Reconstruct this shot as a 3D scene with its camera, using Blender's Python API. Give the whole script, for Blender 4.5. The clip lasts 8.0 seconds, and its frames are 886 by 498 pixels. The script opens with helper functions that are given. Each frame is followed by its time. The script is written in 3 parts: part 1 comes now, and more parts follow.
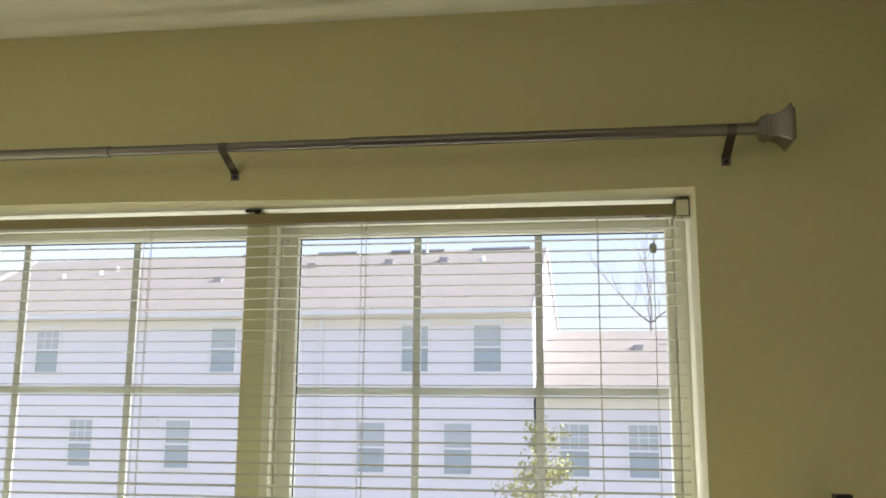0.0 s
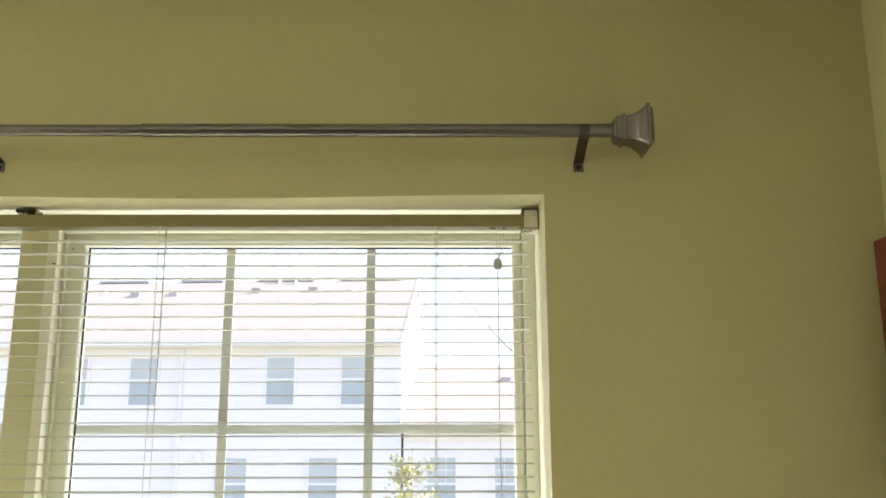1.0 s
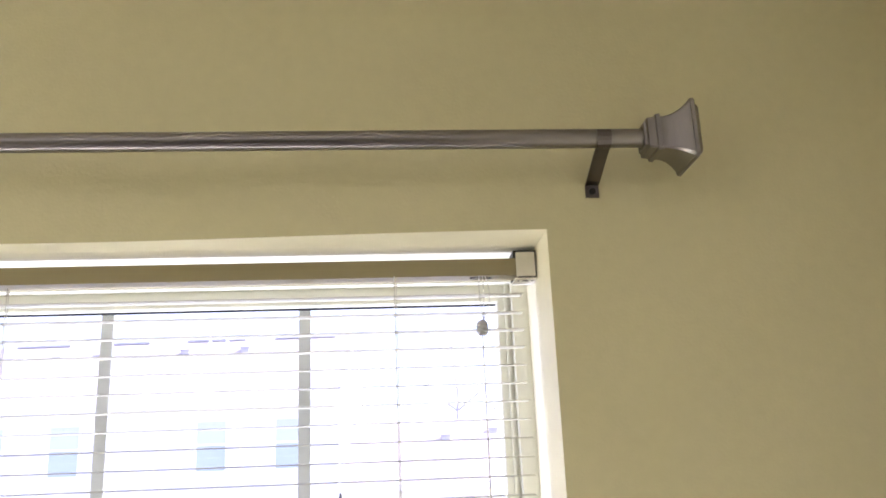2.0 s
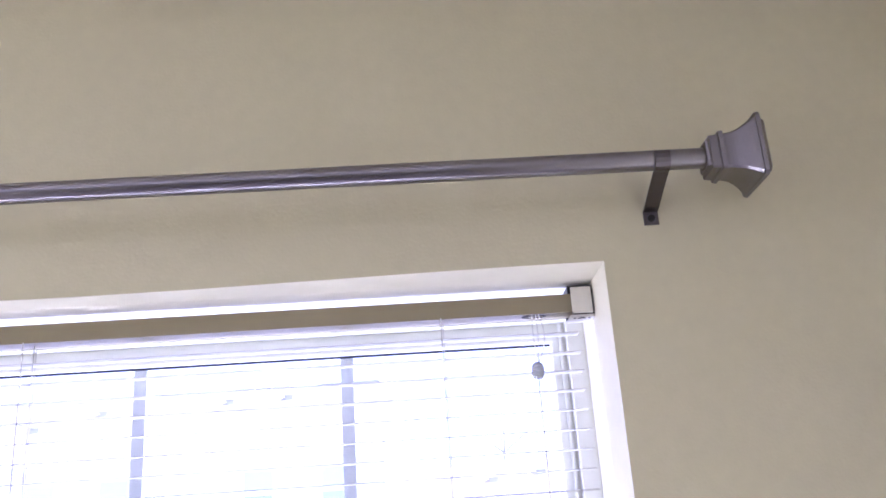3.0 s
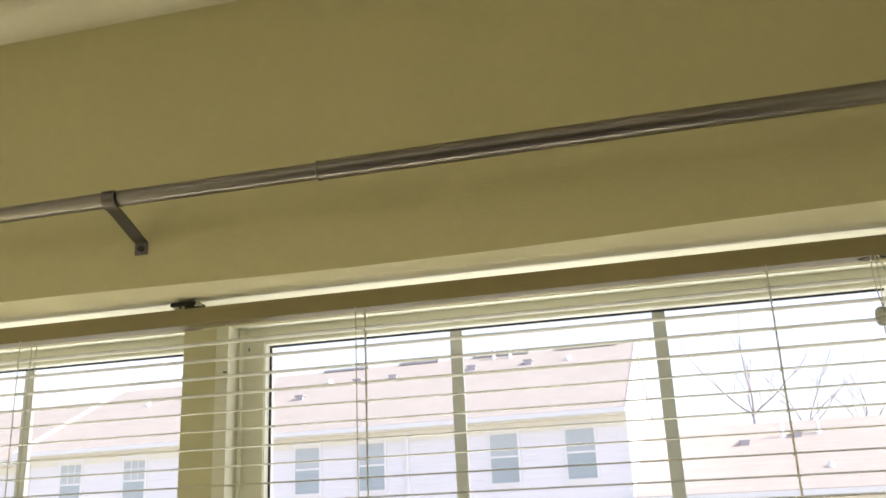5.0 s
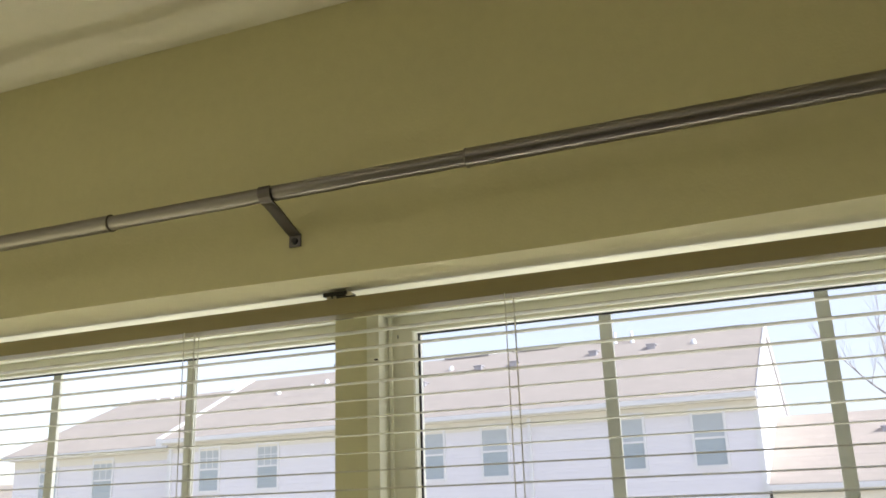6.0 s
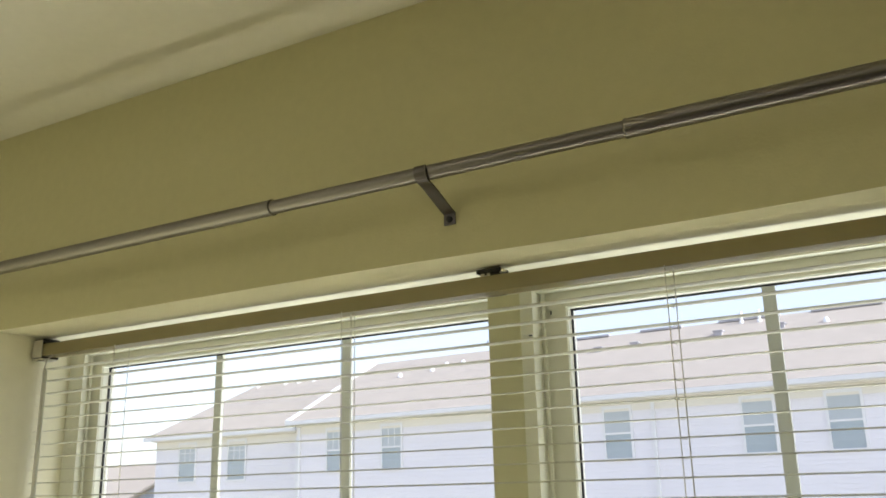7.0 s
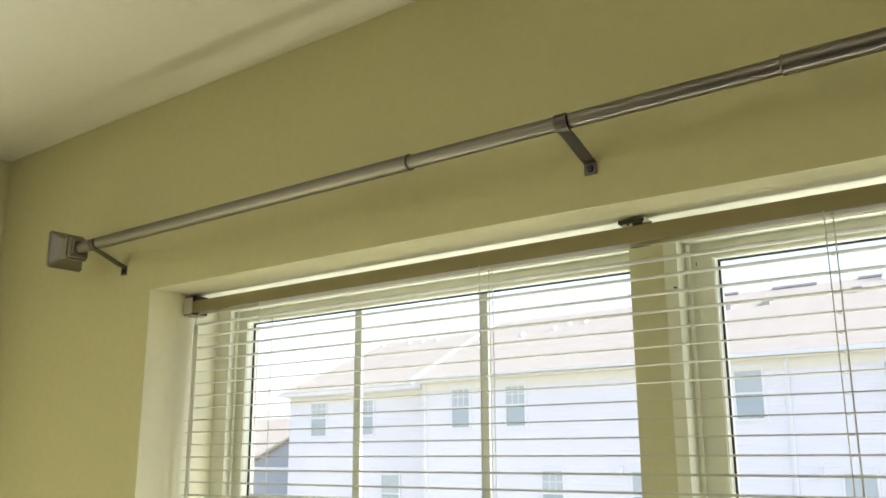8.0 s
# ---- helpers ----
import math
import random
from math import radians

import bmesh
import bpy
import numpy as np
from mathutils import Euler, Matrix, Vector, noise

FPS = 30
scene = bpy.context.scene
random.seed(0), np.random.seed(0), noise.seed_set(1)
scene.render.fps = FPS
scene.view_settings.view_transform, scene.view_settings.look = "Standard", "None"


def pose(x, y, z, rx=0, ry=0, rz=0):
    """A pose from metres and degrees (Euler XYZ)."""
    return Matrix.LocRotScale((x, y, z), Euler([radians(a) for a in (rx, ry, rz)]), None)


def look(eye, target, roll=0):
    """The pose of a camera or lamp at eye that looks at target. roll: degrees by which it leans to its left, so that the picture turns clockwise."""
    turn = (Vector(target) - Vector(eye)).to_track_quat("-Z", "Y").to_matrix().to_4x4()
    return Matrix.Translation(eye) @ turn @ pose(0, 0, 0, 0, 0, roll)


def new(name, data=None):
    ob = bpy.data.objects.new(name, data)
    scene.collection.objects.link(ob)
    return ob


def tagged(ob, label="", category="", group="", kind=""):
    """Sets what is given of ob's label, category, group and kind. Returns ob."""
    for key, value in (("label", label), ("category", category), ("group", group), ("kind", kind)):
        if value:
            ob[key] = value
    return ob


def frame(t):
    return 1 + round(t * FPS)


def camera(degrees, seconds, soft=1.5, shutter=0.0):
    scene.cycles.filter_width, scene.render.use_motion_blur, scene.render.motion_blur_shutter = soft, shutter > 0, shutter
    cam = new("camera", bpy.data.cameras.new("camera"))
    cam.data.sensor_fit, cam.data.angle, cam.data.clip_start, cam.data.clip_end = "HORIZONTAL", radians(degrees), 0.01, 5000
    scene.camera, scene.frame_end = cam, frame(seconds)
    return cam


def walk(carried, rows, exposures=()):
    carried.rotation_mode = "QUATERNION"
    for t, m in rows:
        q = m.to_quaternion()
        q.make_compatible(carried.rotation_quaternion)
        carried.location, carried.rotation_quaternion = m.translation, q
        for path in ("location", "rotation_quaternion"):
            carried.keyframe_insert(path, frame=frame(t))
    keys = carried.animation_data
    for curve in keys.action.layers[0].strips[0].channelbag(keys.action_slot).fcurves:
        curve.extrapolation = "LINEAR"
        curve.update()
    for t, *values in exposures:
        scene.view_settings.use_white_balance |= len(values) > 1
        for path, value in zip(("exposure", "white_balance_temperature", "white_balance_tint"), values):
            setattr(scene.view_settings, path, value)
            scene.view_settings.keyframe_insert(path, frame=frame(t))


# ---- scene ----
cam = camera(53.7, 8.0, soft=1.7)
PATH = [
    (0, (0.038, 0.149, 1.642), (-0.239, 2.098, 1.998), 0.4),
    (0.5, (0.044, 0.200, 1.616), (-0.078, 2.156, 2.017), 0.3),
    (1, (0.101, 0.384, 1.654), (0.113, 2.338, 2.082), -0.1),
    (1.2, (0.106, 0.464, 1.668), (0.174, 2.413, 2.113), -0.5),
    (1.5, (0.090, 0.597, 1.673), (0.218, 2.532, 2.163), -1.0),
    (1.7, (0.071, 0.684, 1.707), (0.236, 2.611, 2.216), -2.0),
    (2.8, (0.073, 0.845, 1.770), (0.187, 2.739, 2.404), -4.1),
    (3, (0.067, 0.843, 1.763), (0.144, 2.737, 2.402), -3.9),
    (3.5, (0.049, 0.844, 1.761), (0.008, 2.742, 2.390), -3.6),
    (4, (0.019, 0.841, 1.760), (-0.146, 2.735, 2.383), -3.5),
    (4.5, (0.000, 0.845, 1.762), (-0.304, 2.728, 2.364), -3.1),
    (4.7, (-0.011, 0.845, 1.760), (-0.371, 2.720, 2.357), -2.8),
    (5.8, (-0.054, 0.840, 1.759), (-0.698, 2.645, 2.334), -2.3),
    (6, (-0.061, 0.836, 1.760), (-0.756, 2.622, 2.332), -2.0),
    (6.5, (-0.081, 0.827, 1.758), (-0.899, 2.565, 2.317), -1.6),
    (7, (-0.104, 0.816, 1.753), (-1.041, 2.499, 2.295), -1.3),
    (7.5, (-0.124, 0.811, 1.751), (-1.209, 2.416, 2.247), -0.8),
    (8, (-0.131, 0.815, 1.748), (-1.310, 2.365, 2.204), -0.3),
]
EXPOSURE = [
    (0.0, 1.78, 5950, 9),
    (0.5, 1.95, 5950, 7),
    (1.0, 2.28, 6050, 7),
    (1.5, 2.62, 5900, 11),
    (1.7, 2.74, 5700, 17),
    (2.8, 3.2, 4480, 49),
    (3.5, 3.17, 4750, 49),
    (4.0, 2.92, 5350, 38),
    (4.5, 2.52, 6300, 20),
    (5.8, 1.78, 6150, 9),
    (7.0, 1.84, 6030, 6),
    (7.5, 2.1, 6020, 3),
    (8.0, 2.14, 6050, 3),
]
walk(cam, [(t, look(eye, target, roll)) for t, eye, target, roll in PATH], EXPOSURE)

# ---- world, sun and window light ----
SUN_FROM = Vector((0.80, -0.02, 0.60)).normalized()
world = bpy.data.worlds.new("sky_world")
scene.world = world
world.use_nodes = True
wn = world.node_tree.nodes
sky = wn.new("ShaderNodeTexSky")
sky.sky_type = "NISHITA"
sky.sun_disc = False
sky.sun_elevation = math.asin(SUN_FROM.z)
sky.sun_rotation = math.atan2(SUN_FROM.x, SUN_FROM.y)
sky.air_density, sky.dust_density, sky.ozone_density = 1.3, 1.4, 2.5
wn["Background"].inputs["Strength"].default_value = 0.076
haze = wn.new("ShaderNodeHueSaturation")
haze.inputs["Saturation"].default_value, haze.inputs["Value"].default_value = 0.54, 1.0
haze.inputs["Hue"].default_value = 0.51
world.node_tree.links.new(sky.outputs["Color"], haze.inputs["Color"])
pale = wn.new("ShaderNodeMix")
pale.data_type, pale.blend_type = "RGBA", "MULTIPLY"
pale.inputs["Factor"].default_value, pale.inputs["B"].default_value = 1.0, (1.04, 0.98, 1.07, 1)
world.node_tree.links.new(haze.outputs["Color"], pale.inputs["A"])
world.node_tree.links.new(pale.outputs["Result"], wn["Background"].inputs["Color"])

sun_data = bpy.data.lights.new("sun", "SUN")
sun_data.energy, sun_data.angle, sun_data.color = 1.75, radians(0.55), (1.0, 0.95, 0.90)
sun = new("sun", sun_data)
sun.matrix_world = look(SUN_FROM * 60, (0, 0, 0))

# added lamps out of view in the window's lower half, standing in for daylight: from the bright sky to the east, and up
# from the lawn
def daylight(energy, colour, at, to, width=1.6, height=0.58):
    data = bpy.data.lights.new("daylight_stand_in", "AREA")
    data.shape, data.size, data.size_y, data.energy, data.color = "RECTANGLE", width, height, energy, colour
    new("daylight_stand_in", data).matrix_world = look(at, to)


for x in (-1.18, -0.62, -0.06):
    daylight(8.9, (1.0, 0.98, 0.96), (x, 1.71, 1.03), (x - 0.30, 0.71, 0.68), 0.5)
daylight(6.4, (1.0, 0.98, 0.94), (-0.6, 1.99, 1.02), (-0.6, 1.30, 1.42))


# ---- materials ----
def mat(name, base, rough=0.6, metal=0.0, vary=0.08, scale=6.0, bump=0.0, bump_scale=200.0, spec=0.5, coat=0.0, fine=60.0):
    m = bpy.data.materials.new(name)
    m.use_nodes = True
    nt = m.node_tree
    n, link = nt.nodes, nt.links.new
    b = n["Principled BSDF"]
    b.inputs["Roughness"].default_value = rough
    b.inputs["Metallic"].default_value = metal
    b.inputs["Specular IOR Level"].default_value = spec
    b.inputs["Coat Weight"].default_value = coat
    b.inputs["Coat Roughness"].default_value = 0.22
    tc = n.new("ShaderNodeTexCoord")
    big, small = n.new("ShaderNodeTexNoise"), n.new("ShaderNodeTexNoise")
    big.inputs["Scale"].default_value, small.inputs["Scale"].default_value = scale, fine
    big.inputs["Detail"].default_value, small.inputs["Detail"].default_value = 4, 3
    add = n.new("ShaderNodeMath")
    add.operation = "ADD"
    half = n.new("ShaderNodeMath")
    half.operation, half.inputs[1].default_value = "MULTIPLY", 0.5
    link(tc.outputs["Object"], big.inputs["Vector"])
    link(tc.outputs["Object"], small.inputs["Vector"])
    link(big.outputs["Fac"], add.inputs[0])
    link(small.outputs["Fac"], add.inputs[1])
    link(add.outputs[0], half.inputs[0])
    ramp = n.new("ShaderNodeValToRGB")
    ramp.color_ramp.elements[0].position, ramp.color_ramp.elements[1].position = 0.3, 0.7
    ramp.color_ramp.elements[0].color = (*[c * (1 - vary) for c in base], 1)
    ramp.color_ramp.elements[1].color = (*[min(1, c * (1 + vary)) for c in base], 1)
    link(half.outputs[0], ramp.inputs["Fac"])
    link(ramp.outputs["Color"], b.inputs["Base Color"])
    if bump:
        bn, bt = n.new("ShaderNodeBump"), n.new("ShaderNodeTexNoise")
        bt.inputs["Scale"].default_value, bt.inputs["Detail"].default_value = bump_scale, 2
        bn.inputs["Strength"].default_value, bn.inputs["Distance"].default_value = bump, 0.001
        link(tc.outputs["Object"], bt.inputs["Vector"])
        link(bt.outputs["Fac"], bn.inputs["Height"])
        link(bn.outputs["Normal"], b.inputs["Normal"])
    return m


def coursed(name, base, course, depth, rough=0.8, vary=0.1, brick=0.0):
    """A surface in horizontal courses: lap siding, or shingles when brick is the width of a tab."""
    m = mat(name, base, rough, vary=vary, scale=0.6, fine=9.0)
    nt = m.node_tree
    n, link = nt.nodes, nt.links.new
    b = n["Principled BSDF"]
    tc = n.new("ShaderNodeTexCoord")
    bn = n.new("ShaderNodeBump")
    bn.inputs["Distance"].default_value, bn.inputs["Strength"].default_value = depth, 1.0
    sep = n.new("ShaderNodeSeparateXYZ")
    link(tc.outputs["Object"], sep.inputs[0])
    div, fr = n.new("ShaderNodeMath"), n.new("ShaderNodeMath")
    div.operation, div.inputs[1].default_value, fr.operation = "DIVIDE", course, "FRACT"
    link(sep.outputs["Z"], div.inputs[0])
    link(div.outputs[0], fr.inputs[0])
    inv = n.new("ShaderNodeMath")
    inv.operation, inv.inputs[0].default_value = "SUBTRACT", 1.0
    link(fr.outputs[0], inv.inputs[1])
    link(inv.outputs[0], bn.inputs["Height"])
    link(bn.outputs["Normal"], b.inputs["Normal"])
    if brick:
        ramp = n["Color Ramp"]
        comb, bt, mix = n.new("ShaderNodeCombineXYZ"), n.new("ShaderNodeTexBrick"), n.new("ShaderNodeMix")
        link(sep.outputs["X"], comb.inputs["X"])
        link(sep.outputs["Z"], comb.inputs["Y"])
        bt.inputs["Scale"].default_value = 1.0
        bt.inputs["Brick Width"].default_value, bt.inputs["Row Height"].default_value = brick, course
        bt.inputs["Mortar Size"].default_value = 0.006
        bt.inputs["Color1"].default_value, bt.inputs["Color2"].default_value = (0.93, 0.93, 0.93, 1), (1.0, 1.0, 1.0, 1)
        bt.inputs["Mortar"].default_value = (0.86, 0.86, 0.86, 1)
        link(comb.outputs[0], bt.inputs["Vector"])
        mix.data_type, mix.blend_type = "RGBA", "MULTIPLY"
        mix.inputs["Factor"].default_value = 1.0
        link(ramp.outputs["Color"], mix.inputs["A"])
        link(bt.outputs["Color"], mix.inputs["B"])
        link(mix.outputs["Result"], b.inputs["Base Color"])
    return m


WALL = mat("wall_paint", (0.555, 0.515, 0.31), 0.75, vary=0.045, scale=1.4, bump=0.25, bump_scale=260, spec=0.25)
CEIL = mat("ceiling_paint", (0.68, 0.645, 0.555), 0.85, vary=0.03, scale=1.3, bump=0.3, bump_scale=180, spec=0.2)
REVEAL = mat("reveal_pale", (0.81, 0.77, 0.58), 0.55, vary=0.03, scale=5, bump=0.2, bump_scale=240)
FLOOR = mat("floor_carpet", (0.075, 0.06, 0.048), 0.95, vary=0.15, scale=30, bump=0.6, bump_scale=500, spec=0.1)
VINYL = mat("window_vinyl", (0.90, 0.89, 0.76), 0.4, vary=0.02, scale=8)
MULL = mat("mullion_tan", (0.71, 0.675, 0.44), 0.5, vary=0.03, scale=6)
GASKET = mat("black_gasket", (0.02, 0.02, 0.02), 0.6)
METAL = mat("pewter_metal", (0.205, 0.186, 0.176), 0.33, 1.0, vary=0.03, scale=14, coat=0.6)
STRAP = mat("pewter_strap", (0.115, 0.103, 0.099), 0.32, 1.0, vary=0.06, scale=20)
DARKMETAL = mat("dark_pewter", (0.11, 0.095, 0.09), 0.42, 0.85, vary=0.12, scale=20)
BLACK = mat("black_metal", (0.012, 0.011, 0.01), 0.45, 0.3)
# browner than the beige enamel: the rail front's shade is in the colour
RAIL = mat("headrail_shaded", (0.27, 0.228, 0.115), 0.4, vary=0.03, scale=9)
COVER = mat("bracket_cover", (0.66, 0.63, 0.54), 0.4, vary=0.05, scale=30)
SLAT = mat("slat_enamel", (0.64, 0.62, 0.50), 0.5, vary=0.03, scale=12)
CORD = mat("cord", (0.72, 0.70, 0.62), 0.8, vary=0.08, scale=80)
PLASTIC = mat("clear_grey_plastic", (0.66, 0.67, 0.72), 0.3, vary=0.05, scale=40)
WAND = mat("white_wand_plastic", (0.84, 0.83, 0.76), 0.25, vary=0.03, scale=30)
WOOD = mat("mahogany", (0.16, 0.035, 0.02), 0.32, vary=0.35, scale=9, coat=0.3, bump=0.1, bump_scale=90)
MATBOARD = mat("matboard", (0.74, 0.72, 0.66), 0.8, vary=0.04)
PRINT = mat("picture_print", (0.25, 0.24, 0.20), 0.5, vary=0.6, scale=7, fine=25)
SIDING = coursed("lap_siding", (0.82, 0.80, 0.825), 0.12, 0.012, vary=0.02)
SHINGLE = coursed("tan_shingles", (0.44, 0.385, 0.33), 0.14, 0.008, vary=0.06, brick=0.3)
SHINGLE_TAN = coursed("light_tan_shingles", (0.45, 0.39, 0.33), 0.14, 0.008, vary=0.06, brick=0.3)
# darker copy of the lap siding, with the far gable's shade in its grey
SHADESIDE = coursed("shaded_siding", (0.36, 0.38, 0.43), 0.12, 0.012, vary=0.03)
TRIM = mat("white_trim", (0.78, 0.78, 0.78), 0.5, vary=0.03)
SOFFIT = mat("cream_fascia", (0.78, 0.745, 0.66), 0.6, vary=0.04)
PANE_OUT = mat("far_window_glass", (0.38, 0.44, 0.48), 0.08, vary=0.12, scale=0.8, spec=0.8)
SHADE = mat("far_window_shade", (0.49, 0.53, 0.55), 0.7, vary=0.06)
VENT = mat("roof_vent_grey", (0.40, 0.39, 0.42), 0.6)
GRASS = mat("dry_lawn", (0.46, 0.43, 0.33), 0.95, vary=0.4, scale=0.5, fine=14)
BARK = mat("bark", (0.40, 0.36, 0.35), 0.9, vary=0.2, scale=5)
LEAF = mat("yellow_green_leaves", (0.46, 0.44, 0.20), 0.6, vary=0.4, scale=2.5, fine=11)


def let_light_through(m, share):
    """Thin vinyl: part of the light that falls on one side comes out on the other."""
    n, link = m.node_tree.nodes, m.node_tree.links.new
    b, out = n["Principled BSDF"], n["Material Output"]
    tr, mx = n.new("ShaderNodeBsdfTranslucent"), n.new("ShaderNodeMixShader")
    tr.inputs["Color"].default_value = (0.92, 0.89, 0.74, 1)
    mx.inputs["Fac"].default_value = share
    link(b.outputs[0], mx.inputs[1])
    link(tr.outputs[0], mx.inputs[2])
    link(mx.outputs[0], out.inputs["Surface"])


let_light_through(SLAT, 0.08)
let_light_through(PLASTIC, 0.35)
let_light_through(WAND, 0.3)
GLASS = bpy.data.materials.new("window_glass")
GLASS.use_nodes = True
gb = GLASS.node_tree.nodes["Principled BSDF"]
gb.inputs["Transmission Weight"].default_value = 1.0
gb.inputs["Roughness"].default_value = 0.0
gb.inputs["IOR"].default_value = 1.45
gb.inputs["Base Color"].default_value = (0.97, 0.985, 0.98, 1)


# ---- building helpers ----
def box(bm, lo, hi, mi=0):
    """An axis-aligned block between two corners."""
    x0, y0, z0 = lo
    x1, y1, z1 = hi
    v = [bm.verts.new(p) for p in ((x0, y0, z0), (x1, y0, z0), (x1, y1, z0), (x0, y1, z0), (x0, y0, z1), (x1, y0, z1), (x1, y1, z1), (x0, y1, z1))]
    for f in ((0, 3, 2, 1), (4, 5, 6, 7), (0, 1, 5, 4), (1, 2, 6, 5), (2, 3, 7, 6), (3, 0, 4, 7)):
        bm.faces.new([v[i] for i in f]).material_index = mi
    return v


def tube(bm, a, b, r0, r1=None, seg=16, caps=True):
    """A straight round bar from a to b."""
    r1 = r0 if r1 is None else r1
    a, b = Vector(a), Vector(b)
    q = (b - a).to_track_quat("Z", "Y")
    rings = []
    for p, r in ((a, r0), (b, r1)):
        rings.append([bm.verts.new(p + q @ Vector((r * math.cos(k * math.tau / seg), r * math.sin(k * math.tau / seg), 0))) for k in range(seg)])
    for k in range(seg):
        f = bm.faces.new((rings[0][k], rings[0][(k + 1) % seg], rings[1][(k + 1) % seg], rings[1][k]))
        f.smooth = True
    if caps:
        bm.faces.new(rings[0][::-1])
        bm.faces.new(rings[1])


def pipe(bm, pts, r, seg=6):
    """A bent round cord through points."""
    for a, b in zip(pts, pts[1:]):
        tube(bm, a, b, r, seg=seg)


def prism(bm, profile, x0, x1, mi=0):
    """A (y, z) outline drawn out along x."""
    r0 = [bm.verts.new((x0, y, z)) for y, z in profile]
    r1 = [bm.verts.new((x1, y, z)) for y, z in profile]
    n = len(profile)
    for k in range(n):
        bm.faces.new((r0[k], r0[(k + 1) % n], r1[(k + 1) % n], r1[k])).material_index = mi
    bm.faces.new(r0[::-1]).material_index = mi
    bm.faces.new(r1).material_index = mi


def finish(name, bm, material, bevel=0.0, segments=2):
    if bevel:
        bmesh.ops.bevel(bm, geom=[e for e in bm.edges if len(e.link_faces) == 2 and e.calc_face_angle(0) > 0.6], offset=bevel, segments=segments, affect="EDGES", clamp_overlap=True)
    bmesh.ops.recalc_face_normals(bm, faces=bm.faces)
    me = bpy.data.meshes.new(name)
    bm.to_mesh(me)
    bm.free()
    for m in material if isinstance(material, (list, tuple)) else [material]:
        me.materials.append(m)
    return me


def part(name, bm, material, parent, label="", bevel=0.0):
    """Links a bmesh as one mesh object under a thing or a part. Its coordinates are those of the parent."""
    ob = new(name, finish(name, bm, material, bevel))
    ob.parent = parent
    return tagged(ob, label)


def solid(name, bm, material, bevel=0.0):
    return new(name, finish(name, bm, material, bevel))


def thing(name, at, label, category, group="", rz=0.0):
    ob = new(name)
    ob.empty_display_size = 0.1
    ob.matrix_basis = pose(*at, 0, 0, rz)
    return tagged(ob, label, category, group)


B = bmesh.new

# ---- the room ----
X0, X1, Y0, Y1 = -2.0, 0.797, -6.4, 1.70
Z0, Z1 = -0.06, 2.38
OX0, OX1, OZ0, OZ1 = -1.446, 0.267, 0.70, 2.03
YW = 1.90

bm = B()
box(bm, (X0 - 0.2, Y1, Z0 - 0.2), (OX0, YW, Z1 + 0.2))
box(bm, (OX1, Y1, Z0 - 0.2), (X1 + 0.2, YW, Z1 + 0.2))
# the lintel's front edge bows down a little
cols = []
for k in range(33):
    x = OX0 + (OX1 - OX0) * k / 32
    sag = 0.0065 * math.exp(-((x + 0.27) / 0.33) ** 2) + 0.001 * math.sin(math.pi * k / 32)
    cols.append([bm.verts.new((x, y, z)) for y, z in ((Y1, Z1 + 0.2), (Y1, OZ1 - sag), (1.762, OZ1), (YW, OZ1), (YW, Z1 + 0.2))])
for p, q in zip(cols, cols[1:]):
    for k in range(5):
        bm.faces.new((p[k], p[(k + 1) % 5], q[(k + 1) % 5], q[k]))
bm.faces.new(cols[0])
bm.faces.new(cols[-1][::-1])
box(bm, (OX0, Y1, Z0 - 0.2), (OX1, YW, OZ0))
# faces inside the opening take a paler colour than the wall
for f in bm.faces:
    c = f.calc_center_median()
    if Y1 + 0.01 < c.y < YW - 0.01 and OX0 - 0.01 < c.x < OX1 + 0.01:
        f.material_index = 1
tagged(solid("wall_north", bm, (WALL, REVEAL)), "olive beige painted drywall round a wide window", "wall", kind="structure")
for nm, lo, hi, lab in (
    ("wall_east", (X1, Y0 - 0.2, Z0 - 0.2), (X1 + 0.2, Y1, Z1 + 0.2), "olive beige painted side wall with a framed picture"),
    ("wall_west", (X0 - 0.2, Y0 - 0.2, Z0 - 0.2), (X0, Y1, Z1 + 0.2), "olive beige painted side wall"),
    ("wall_south", (X0, Y0 - 0.2, Z0 - 0.2), (X1, Y0, Z1 + 0.2), "olive beige painted back wall"),
):
    bm = B()
    box(bm, lo, hi)
    tagged(solid(nm, bm, WALL), lab, "wall", kind="structure")
bm = B()
box(bm, (X0, Y0, Z1), (X1, Y1, Z1 + 0.18))
tagged(solid("ceiling", bm, CEIL), "off-white painted flat ceiling", "ceiling", kind="structure")
bm = B()
box(bm, (X0, Y0, Z0 - 0.18), (X1, Y1, Z0))
tagged(solid("floor", bm, FLOOR), "dark brown carpeted floor", "floor", kind="structure")

# ---- the twin window ----
window = tagged(thing("window_1", (-0.6, 1.87, OZ0), "twin cream vinyl double-hung window with grilles", "window"), kind="structure")
WX, WY, WZ = -0.6, 1.87, OZ0


def wbox(bm, x0, x1, y0, y1, z0, z1):
    box(bm, (x0 - WX, y0 - WY, z0 - WZ), (x1 - WX, y1 - WY, z1 - WZ))


